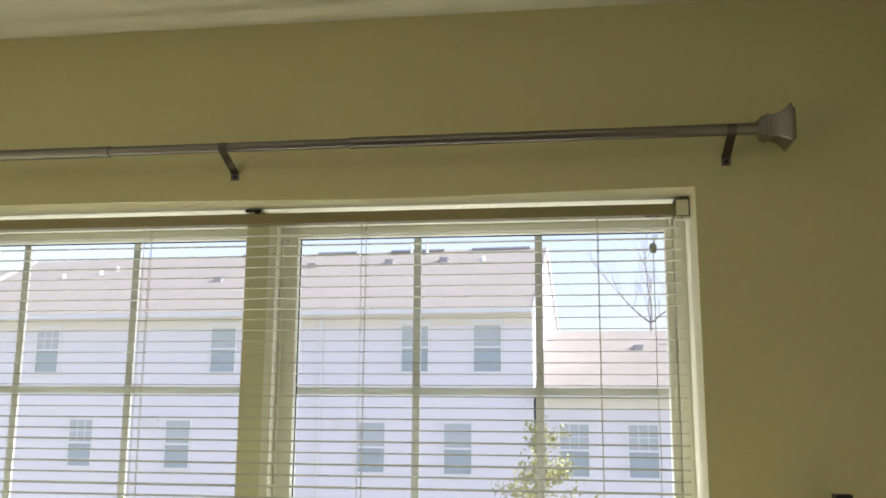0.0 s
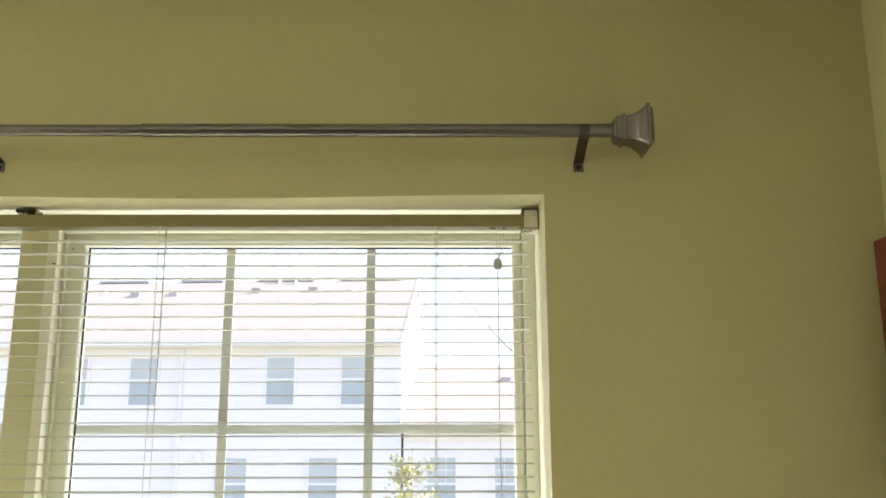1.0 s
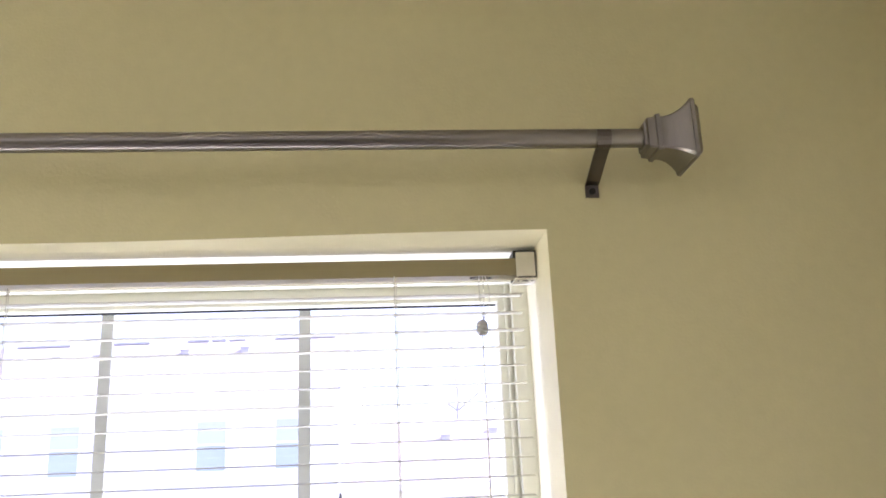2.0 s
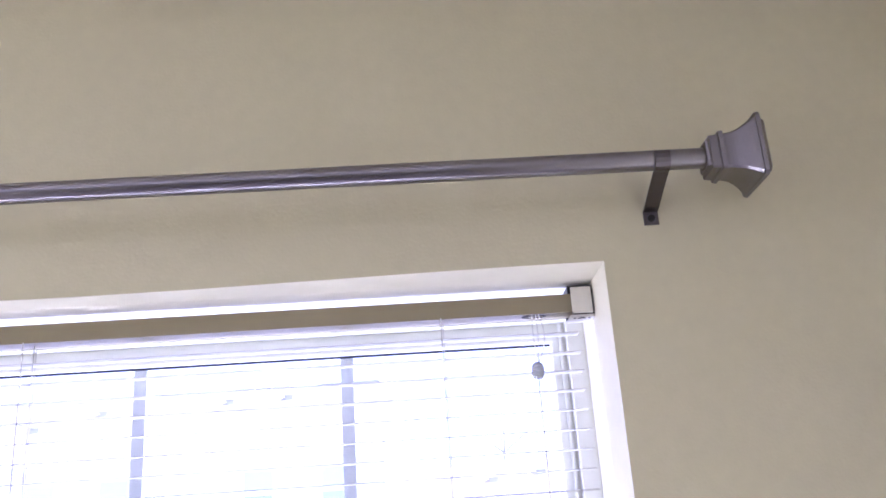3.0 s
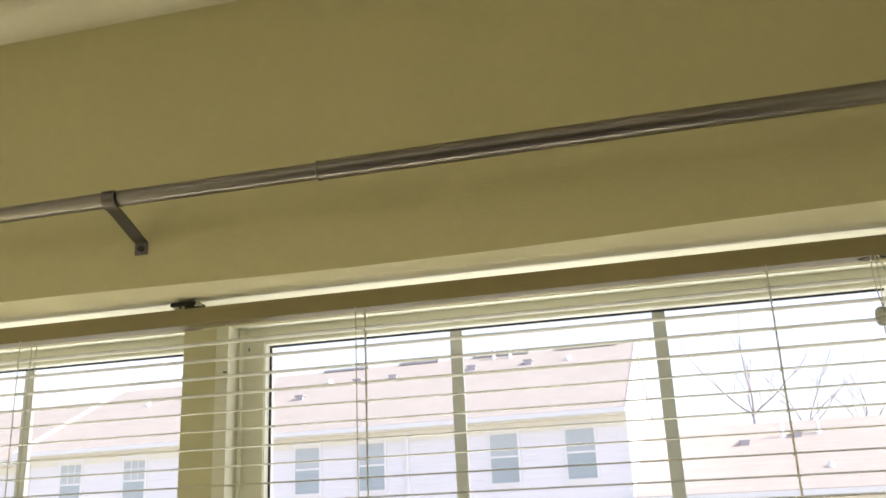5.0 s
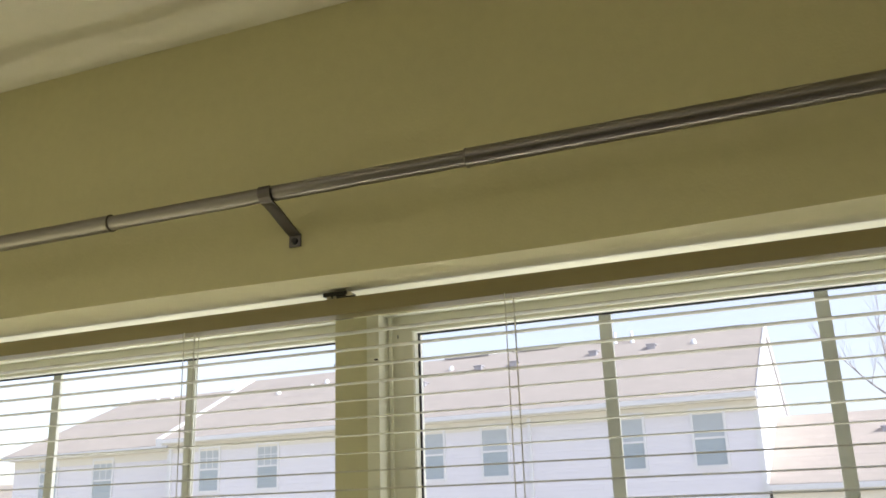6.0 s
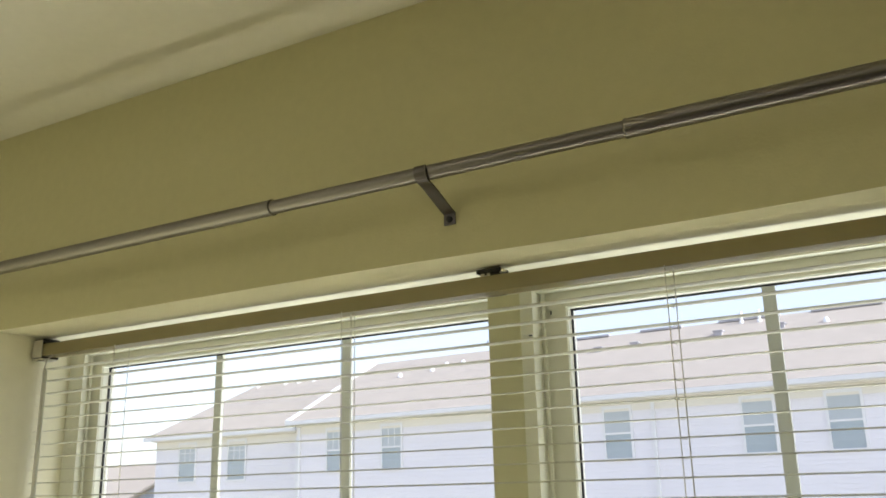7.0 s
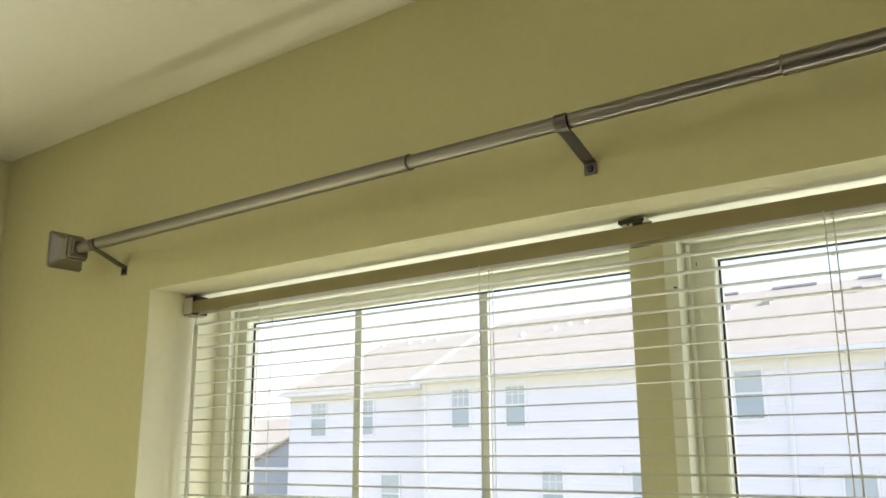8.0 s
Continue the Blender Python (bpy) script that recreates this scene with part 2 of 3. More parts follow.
GT, MEET = 1.984, 1.362   # top of the glass, meeting rail
UNITS = ((-1.380, -0.617), (-0.507, 0.230))
YF = 1.850
bm = B()
wbox(bm, OX0, OX1, YF, YW, 2.006, OZ1)
part("head_jamb", bm, VINYL, window, bevel=0.002)
for x0, x1 in ((OX0, -1.410), (0.247, OX1)):
    bm = B()
    wbox(bm, x0, x1, YF, YW, OZ0, 2.006)
    part("side_jamb", bm, VINYL, window, bevel=0.002)
bm = B()
wbox(bm, OX0, OX1, YF, YW + 0.03, OZ0, OZ0 + 0.035)
part("window_sill", bm, VINYL, window, bevel=0.002)
bm = B()
wbox(bm, -0.611, -0.561, 1.846, YW, OZ0 + 0.035, 2.006)
part("mullion", bm, MULL, window, "flat tan mullion cover", bevel=0.0015)
bm = B()
wbox(bm, -0.561, -0.544, 1.838, YW, OZ0 + 0.035, 2.006)
part("mullion_bead", bm, VINYL, window, "rounded white bead", bevel=0.007)
for ui, (g0, g1) in enumerate(UNITS):
    f0, f1 = ((-1.410, -0.611), (-0.544, 0.247))[ui]
    for zt, zb, dy in ((GT, MEET + 0.02, 0.0), (MEET - 0.02, OZ0 + 0.08, -0.004)):
        bm = B()
        zt2 = 2.006 if dy == 0 else zt + 0.04
        wbox(bm, f0, g0, 1.868 + dy, 1.896, zb - 0.02, zt2)
        wbox(bm, g1, f1, 1.868 + dy, 1.896, zb - 0.02, zt2)
        wbox(bm, g0, g1, 1.868 + dy, 1.896, zt, zt2)
        wbox(bm, g0, g1, 1.868 + dy, 1.896, zb - 0.02, zb)
        sash = part("sash", bm, VINYL, window, bevel=0.0015)
        bm = B()
        wbox(bm, g0 - 0.001, g1 + 0.001, 1.884, 1.888, zb - 0.001, zt + 0.001)
        p = part("pane", bm, GLASS, sash, "clear glass pane")
        p.visible_shadow = False
        bm = B()
        for x in (g0 + (g1 - g0) / 3, g0 + (g1 - g0) * 2 / 3):
            wbox(bm, x - 0.0075, x + 0.0075, 1.8890, 1.8950, zb, zt)
        zm = 1.673 if dy == 0 else (zb + zt) / 2
        xs = [g0, g0 + (g1 - g0) / 3 - 0.0075, g0 + (g1 - g0) / 3 + 0.0075, g0 + (g1 - g0) * 2 / 3 - 0.0075, g0 + (g1 - g0) * 2 / 3 + 0.0075, g1]
        for k in (0, 2, 4):
            wbox(bm, xs[k], xs[k + 1], 1.8890, 1.8950, zm - 0.0075, zm + 0.0075)
        part("grille", bm, VINYL, sash, "cream grille bars")
        bm = B()
        wbox(bm, g0, g1, 1.8790, 1.8835, zt - 0.0022, zt - 0.0002)
        wbox(bm, g0 + 0.0002, g0 + 0.0020, 1.8800, 1.8835, zb, zt - 0.0022)
        part("gasket", bm, GASKET, sash, "thin black glazing gasket")
        for x0, x1 in ((g0 - 0.0095, g0 - 0.0012), (g1 + 0.0012, g1 + 0.0095)):
            bm = B()
            wbox(bm, x0, x1, 1.8655 + dy, 1.868 + dy, zb, zt + 0.0010)
            part("glazing_bead", bm, VINYL, sash, bevel=0.0009)
        bm = B()
        wbox(bm, g0 - 0.0095, g1 + 0.0095, 1.8655 + dy, 1.868 + dy, zt + 0.0012, zt + 0.0085)
        part("glazing_bead", bm, VINYL, sash, bevel=0.0009)
for x in (-1.4040, -0.6160, -0.5375, 0.2405):
    bm = B()
    wbox(bm, x - 0.0016, x + 0.0016, 1.8600, 1.8635, OZ0 + 0.035, 2.004)
    part("jamb_track", bm, VINYL, window, "narrow raised track", bevel=0.0008)
for x, z in ((-0.5300, 1.9795), (-0.6240, 1.9500), (0.2340, 1.9420)):
    bm = B()
    wbox(bm, x - 0.0005, x + 0.0005, 1.8670, 1.8679, z - 0.0024, z + 0.0024)
    part("sash_latch", bm, GASKET, window, "tiny dark tilt latch slot")
bm = B()
wbox(bm, -0.5565, -0.5415, 1.8335, 1.8378, 1.948, 2.004)
cov = part("jamb_cover", bm, VINYL, window, "small cream jamb cover", bevel=0.001)
bm = B()
wbox(bm, -0.5490, -0.5450, 1.8350, 1.8385, 1.9462, 1.9478)
part("notch", bm, GASKET, cov)

# ---- mini blind ----
blind = thing("mini_blind", (-0.6, 1.787, OZ0 - 0.004), "cream vinyl mini blind lowered with open slats in the window", "blind")
BX, BY, BZ = -0.6, 1.787, OZ0


def bbox(bm, x0, x1, y0, y1, z0, z1):
    box(bm, (x0 - BX, y0 - BY, z0 - BZ), (x1 - BX, y1 - BY, z1 - BZ))


def bp(x, y, z):
    return (x - BX, y - BY, z - BZ)


SX0, SX1 = -1.428, 0.250
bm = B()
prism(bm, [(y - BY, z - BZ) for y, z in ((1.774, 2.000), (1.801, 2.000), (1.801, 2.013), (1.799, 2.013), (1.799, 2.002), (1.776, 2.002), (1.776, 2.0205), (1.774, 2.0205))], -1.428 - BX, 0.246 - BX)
part("headrail", bm, RAIL, blind, "beige enamelled steel headrail, shade in its colour")
for x0, x1, s in ((0.2395, 0.2665, 1), (-1.4455, -1.4185, -1)):
    bm = B()
    bbox(bm, x0, x1, 1.7735, 1.803, 2.0282, 2.0298)
    bbox(bm, x1 - 0.0015 if s > 0 else x0, x1 if s > 0 else x0 + 0.0015, 1.773, 1.803, 1.9965, 2.0282)
    bbox(bm, x0, x1, 1.8015, 1.803, 1.9965, 2.0282)
    inner = x0 if s > 0 else x1 - 0.0012
    bbox(bm, inner, inner + 0.0012, 1.776, 1.8015, 2.0225, 2.0282)
    br = part("end_bracket", bm, BLACK, blind, "black steel box bracket")
    bm = B()
    c0, c1 = (x0 + 0.0025, x1 - 0.0022) if s > 0 else (x0 + 0.0022, x1 - 0.0025)
    prism(bm, [(y - BY, z - BZ) for y, z in ((1.7690, 1.9975), (1.7722, 1.9975), (1.7722, 2.0272), (1.7705, 2.0272))], c0 - BX, c1 - BX)
    part("cover", bm, COVER, br, "beige snap cover", bevel=0.0006)
    bm = B()
    bbox(bm, x0 + 0.0005, x1 - 0.0005, 1.7722, 1.8010, 1.9938, 1.9962)
    part("base_plate", bm, COVER, br, "beige underside plate", bevel=0.0005)
    bm = B()
    xm = (x0 + x1) / 2
    v = [[bm.verts.new(bp(px, py, z)) for px, py in ((xm - 0.0048, 1.7800), (xm + 0.0048, 1.7800), (xm + 0.0010, 1.7745), (xm - 0.0010, 1.7745))] for z in (1.9932, 1.9938)]
    bm.faces.new(v[0])
    bm.faces.new(v[1][::-1])
    for k in range(4):
        bm.faces.new((v[0][k], v[1][k], v[1][(k + 1) % 4], v[0][(k + 1) % 4]))
    part("tab", bm, BLACK, br, "dark arrow-shaped slot")
    for dx in (-0.0095, 0.0070):
        bm = B()
        bbox(bm, xm + dx, xm + dx + 0.0026, 1.7775, 1.7790, 1.9932, 1.9938)
        part("slot", bm, BLACK, br)
bm = B()
bbox(bm, -0.590, -0.557, 1.7745, 1.8000, 2.0250, 2.0298)
bbox(bm, -0.5725, -0.559, 1.7772, 1.7800, 2.0150, 2.0262)
bbox(bm, -0.587, -0.562, 1.7972, 1.8035, 2.0000, 2.0262)
clip = part("support_clip", bm, BLACK, blind, "black steel centre support", bevel=0.0006)
bm = B()
bbox(bm, -0.5855, -0.5725, 1.7772, 1.7790, 2.0170, 2.0262)
part("lever", bm, COVER, clip, "pale snap lever", bevel=0.0006)
bm = B()
tube(bm, bp(-0.578, 1.7774, 2.0236), bp(-0.578, 1.7762, 2.0236), 0.0015, seg=10)
part("rivet", bm, BLACK, clip, "black rivet")
bm = B()
v = [[bm.verts.new(bp(x, y, z)) for x, z in ((-0.5585, 2.0325), (-0.5585, 2.0235), (-0.5485, 2.0235))] for y in (1.7765, 1.7785)]
bm.faces.new(v[0])
bm.faces.new(v[1][::-1])
for k in range(3):
    bm.faces.new((v[0][k], v[1][k], v[1][(k + 1) % 3], v[0][(k + 1) % 3]))
part("tongue", bm, COVER, clip, "pale three-cornered tongue")

# slats: one curved profile, copied down the blind
PITCH = 0.0209
bm = B()
prof = []
for k in range(7):
    u = -1 + k / 3
    prof.append((0.0125 * u, 0.0012 * (1 - u * u)))
prism(bm, prof + [(y, z - 0.00035) for y, z in reversed(prof)], SX0 - BX, SX1 - BX)
slat_mesh = finish("slat", bm, SLAT)
z = 1.9785
rs = random.Random(4)
while z > OZ0 + 0.075:
    s = new("slat", slat_mesh)
    s.parent = blind
    s.matrix_basis = pose(rs.uniform(-0.0006, 0.0006), 0, z - BZ, 3.5 + rs.uniform(-1.8, 1.8), rs.uniform(-0.03, 0.03), rs.uniform(-0.02, 0.02))
    z -= PITCH
bm = B()
bbox(bm, SX0, SX1, 1.776, 1.798, OZ0 + 0.045, OZ0 + 0.060)
part("bottom_rail", bm, SLAT, blind, bevel=0.003)
for lx in (0.097, -0.352, -0.798, -1.244):
    bm = B()
    for dx, dy in ((0.0, -0.0135), (0.003, 0.0135)):
        pipe(bm, [bp(lx + dx, 1.787 + dy, 2.001), bp(lx + dx * 0.5 + 0.001, 1.787 + dy, 1.4), bp(lx, 1.787 + dy, OZ0 + 0.06)], 0.00065, 5)
    if lx > -1.0 and lx < 0:
        pipe(bm, [bp(lx + 0.006, 1.7875, 2.001), bp(lx + 0.008, 1.7875, OZ0 + 0.06)], 0.0006, 5)
    z = 1.9785
    while z > OZ0 + 0.075:
        bbox(bm, lx, lx + 0.0008, 1.7735, 1.8005, z - 0.0016, z - 0.0010)
        z -= PITCH
    part("ladder_cord", bm, CORD, blind, "thin cream ladder cords")
# lift cords, their oval outlet and the grey bead
bm = B()
ring = [bp(0.200 + 0.013 * math.cos(a), 1.7805 + 0.005 * math.sin(a), 1.9985) for a in [k * math.tau / 18 for k in range(19)]]
pipe(bm, ring, 0.00055, 5)
part("cord_outlet", bm, GASKET, blind, "dark oval cord outlet")
bm = B()
for dx, bow in ((-0.003, -0.002), (0.001, 0.001), (0.004, 0.0065)):
    pts = []
    for k in range(9):
        u = k / 8
        pts.append(bp(0.200 + dx * (1 - u) + bow * math.sin(u * math.pi), 1.772 + 0.002 * u, 1.999 - 0.053 * u))
    pipe(bm, pts, 0.0006, 5)
part("lift_cord", bm, CORD, blind, "thin cream lift cords")
bm = B()
prof = ((0.0030, 1.9465), (0.0055, 1.9445), (0.0068, 1.9410), (0.0070, 1.9360), (0.0064, 1.9315), (0.0046, 1.9285))
for (ra, za), (rb, zb) in zip(prof, prof[1:]):
    tube(bm, bp(0.198, 1.774, za), bp(0.198, 1.774, zb), ra, rb, 14)
part("cord_bead", bm, PLASTIC, blind, "grey plastic cord connector")
bm = B()
pts = [bp(0.198 + 0.0035 * math.sin(k * 0.9) * (k / 14) ** 2, 1.774, 1.929 - 0.04 * k) for k in range(15)]
pipe(bm, pts, 0.0008, 5)
part("pull_cord", bm, CORD, blind, "single pull cord")
# tilt wand
bm = B()
pipe(bm, [bp(-1.398, 1.776, 1.999), bp(-1.398, 1.766, 1.990), bp(-1.399, 1.764, 1.976), bp(-1.395, 1.764, 1.970)], 0.0014, 6)
part("wand_hook", bm, COVER, blind, "pale plastic hook")
bm = B()
tube(bm, bp(-1.397, 1.764, 1.972), bp(-1.397, 1.766, 1.18), 0.0035, seg=6)
part("tilt_wand", bm, WAND, blind, "slender white tilt wand")

# ---- curtain rod ----
RY, RZ = 1.640, 2.1128
rod = thing("curtain_rod", (-0.6, RY, RZ), "brushed pewter telescoping curtain rod with flared square finials", "curtain rod")


def rp(x, y, z):
    return (x + 0.6, y - RY, z - RZ)


for nm, a, b, r in (("rod_tube", -0.343, 0.369, 0.0104), ("inner_tube", -0.815, -0.340, 0.0090), ("rod_tube", -1.578, -0.812, 0.0104)):
    bm = B()
    cuts = [a + (b - a) * k / 24 for k in range(25)]
    for k in range(24):
        tube(bm, rp(cuts[k], RY, RZ), rp(cuts[k + 1], RY, RZ), r, seg=96, caps=False)
    bmesh.ops.remove_doubles(bm, verts=bm.verts, dist=0.00005)
    part(nm, bm, METAL, rod)
for a in (-0.343, -0.812):
    bm = B()
    tube(bm, rp(a - 0.0012, RY, RZ), rp(a + 0.0012, RY, RZ), 0.0108, seg=40)
    part("tube_collar", bm, METAL, rod, bevel=0.0003)


def finial(x, s):
    """A square flared finial whose neck is at x and which opens towards s."""
    steps = [(-0.003, 0.0130), (-0.001, 0.0140), (0.000, 0.0172), (0.0075, 0.0180), (0.0080, 0.0202), (0.0120, 0.0208), (0.0130, 0.0184)]
    for k in range(1, 10):
        u = k / 9
        steps.append((0.0130 + 0.0270 * u, 0.0184 + 0.0130 * u ** 2.1))
    steps += [(0.0403, 0.0330), (0.0438, 0.0336), (0.0447, 0.0320), (0.0455, 0.0288), (0.0485, 0.0280), (0.0498, 0.0262)]
    bm = B()
    rings = []
    for dx, h in steps:
        c = h * 0.90
        dx *= 1.08
        rings.append([bm.verts.new(rp(x + s * dx, RY + py, RZ + pz)) for py, pz in ((-h, -c), (-c, -h), (c, -h), (h, -c), (h, c), (c, h), (-c, h), (-h, c))])
    for r0, r1 in zip(rings, rings[1:]):
        for k in range(8):
            bm.faces.new((r0[k], r0[(k + 1) % 8], r1[(k + 1) % 8], r1[k]))
    bm.faces.new(rings[0])
    bm.faces.new(rings[-1])
    f = part("finial", bm, METAL, rod, "flared square pewter finial")
    bm = B()
    tube(bm, rp(x - s * 0.0035, RY, RZ), rp(x - s * 0.0005, RY, RZ), 0.0125, seg=28)
    part("neck_ring", bm, DARKMETAL, f, "dark neck ring")


finial(0.369, 1)
finial(-1.582, -1)


def bracket(x, half=0.0078):
    """A bent strap from a wall tab up to a cradle round the rod's front."""
    line = [(1.6985, 2.0655), (1.6985, 2.0800), (1.6900, 2.0825), (RY + 0.012, RZ - 0.0152), (RY + 0.003, RZ - 0.0122)]
    for k in range(0, 7):
        a = radians(-85 - k * 21)
        line.append((RY + 0.0117 * math.cos(a), RZ + 0.0117 * math.sin(a)))
    bm = B()
    prev = None
    for i, (y, z) in enumerate(line):
        p, q = line[max(i - 1, 0)], line[min(i + 1, len(line) - 1)]
        t = Vector((q[0] - p[0], q[1] - p[1])).normalized()
        nrm = (-t.y * 0.0009, t.x * 0.0009)
        ring = [bm.verts.new(rp(x + sx * half, y + sn * nrm[0], z + sn * nrm[1])) for sx, sn in ((-1, -1), (1, -1), (1, 1), (-1, 1))]
        if prev:
            for k in range(4):
                bm.faces.new((prev[k], prev[(k + 1) % 4], ring[(k + 1) % 4], ring[k]))
        else:
            bm.faces.new(ring)
        prev = ring
    bm.faces.new(prev)
    b = part("bracket", bm, STRAP, rod, "bent pewter strap bracket", bevel=0.0004)
    bm = B()
    tube(bm, rp(x, 1.6976, 2.0725), rp(x, 1.6955, 2.0725), 0.0044, 0.0036, seg=14)
    part("screw", bm, BLACK, b, "black screw head")


bracket(0.322)
bracket(-0.585)
bracket(-1.528)
for x in (-0.588, 0.3215):
    bm = B()
    tube(bm, rp(x, 1.6990, 2.1355), rp(x, 1.6945, 2.136), 0.0045, 0.0040, seg=10)
    part("set_screw", bm, BLACK, rod, "small black wall screw")

# ---- things on the walls ----
pic = thing("framed_picture", (X1, 1.26, 1.33), "picture in a dark red mahogany frame hung on the side wall", "picture")
bm = B()
PW, PH, FW = 0.425, 0.62, 0.042
for lo, hi in (((-0.030, -PW, 0.0), (-0.004, PW, FW)), ((-0.030, -PW, PH - FW), (-0.004, PW, PH)), ((-0.030, -PW, FW), (-0.004, -PW + FW, PH - FW)), ((-0.030, PW - FW, FW), (-0.004, PW, PH - FW))):
    box(bm, lo, hi)
part("frame", bm, WOOD, pic, "dark red mahogany frame", bevel=0.004)
bm = B()
for a, b, c, d in ((-PW + FW, PW - FW, FW, FW + 0.008), (-PW + FW, PW - FW, PH - FW - 0.008, PH - FW), (-PW + FW, -PW + FW + 0.008, FW + 0.008, PH - FW - 0.008), (PW - FW - 0.008, PW - FW, FW + 0.008, PH - FW - 0.008)):
    box(bm, (-0.024, a, c), (-0.008, b, d))
part("inner_lip", bm, BLACK, pic, "black inner lip")
bm = B()
box(bm, (-0.014, -PW + FW + 0.008, FW + 0.008), (-0.010, PW - FW - 0.008, PH - FW - 0.008))
part("matboard", bm, MATBOARD, pic, "off-white matboard")
bm = B()
box(bm, (-0.0165, -PW + 0.12, 0.12), (-0.0142, PW - 0.12, PH - 0.12))
part("print", bm, PRINT, pic, "muted print")

hook = thing("wall_hook", (0.464, Y1, 1.466), "small black metal hook screwed to the wall", "hook")
bm = B()
box(bm, (-0.012, -0.006, -0.03), (0.012, -0.0005, 0.03))
part("plate", bm, BLACK, hook, bevel=0.002)
bm = B()
tube(bm, (0, -0.005, 0.0), (0, -0.045, 0.004), 0.006, seg=12)
tube(bm, (0, -0.045, -0.004), (0, -0.048, 0.035), 0.0075, 0.010, seg=12)
box(bm, (-0.013, -0.058, 0.035), (0.013, -0.036, 0.045))
part("arm", bm, BLACK, hook, bevel=0.002)

# ---- outside ----
GZ = -4.3
bm = B()
N = 40
gv = [[bm.verts.new((-400 + 800 * i / N, -400 + 800 * j / N, GZ)) for j in range(N + 1)] for i in range(N + 1)]
for i in range(N):
    for j in range(N):
        bm.faces.new((gv[i][j], gv[i + 1][j], gv[i + 1][j + 1], gv[i][j + 1]))
tagged(solid("ground", bm, GRASS), "dry tan winter lawn between rows of houses", "ground", kind="structure")

HX, HY, HR = -1.0, 26.0, -3.5


def far_window(house, x, z, w=0.80, h=1.43, y=0.0, grid=False, shade=True):
    """A double-hung window on a facade at depth y; x is its middle, z its foot, from the house's base."""
    z -= GZ
    bm = B()
    t, d = 0.075, 0.05
    box(bm, (x - w / 2 - t, y - d, z - t), (x + w / 2 + t, y, z))
    box(bm, (x - w / 2 - t, y - d, z + h), (x + w / 2 + t, y, z + h + t * 1.3))
    box(bm, (x - w / 2 - t, y - d, z), (x - w / 2, y, z + h))
    box(bm, (x + w / 2, y - d, z), (x + w / 2 + t, y, z + h))
    box(bm, (x - w / 2, y - d + 0.01, z + h / 2 - 0.03), (x + w / 2, y, z + h / 2 + 0.03))
    win = part("window", bm, TRIM, house, "white-framed double-hung window")
    for zb, zt, m, lab in ((z, z + h / 2 - 0.03, PANE_OUT, ""), (z + h / 2 + 0.03, z + h, SHADE if shade else PANE_OUT, "")):
        bm = B()
        box(bm, (x - w / 2, y - 0.018, zb), (x + w / 2, y - 0.006, zt))
        part("pane", bm, m, win, lab)
    if grid:
        bm = B()
        zb, zt = z + h / 2 + 0.03, z + h
        for k in (1, 2):
            box(bm, (x - w / 2 + w * k / 3 - 0.012, y - 0.028, zb), (x - w / 2 + w * k / 3 + 0.012, y - 0.018, zt))
        for k in range(3):
            a = x - w / 2 + w * k / 3 + (0.012 if k else 0)
            b = x - w / 2 + w * (k + 1) / 3 - (0.012 if k < 2 else 0)
            box(bm, (a, y - 0.028, (zb + zt) / 2 - 0.012), (b, y - 0.018, (zb + zt) / 2 + 0.012))
        part("grille", bm, TRIM, win)


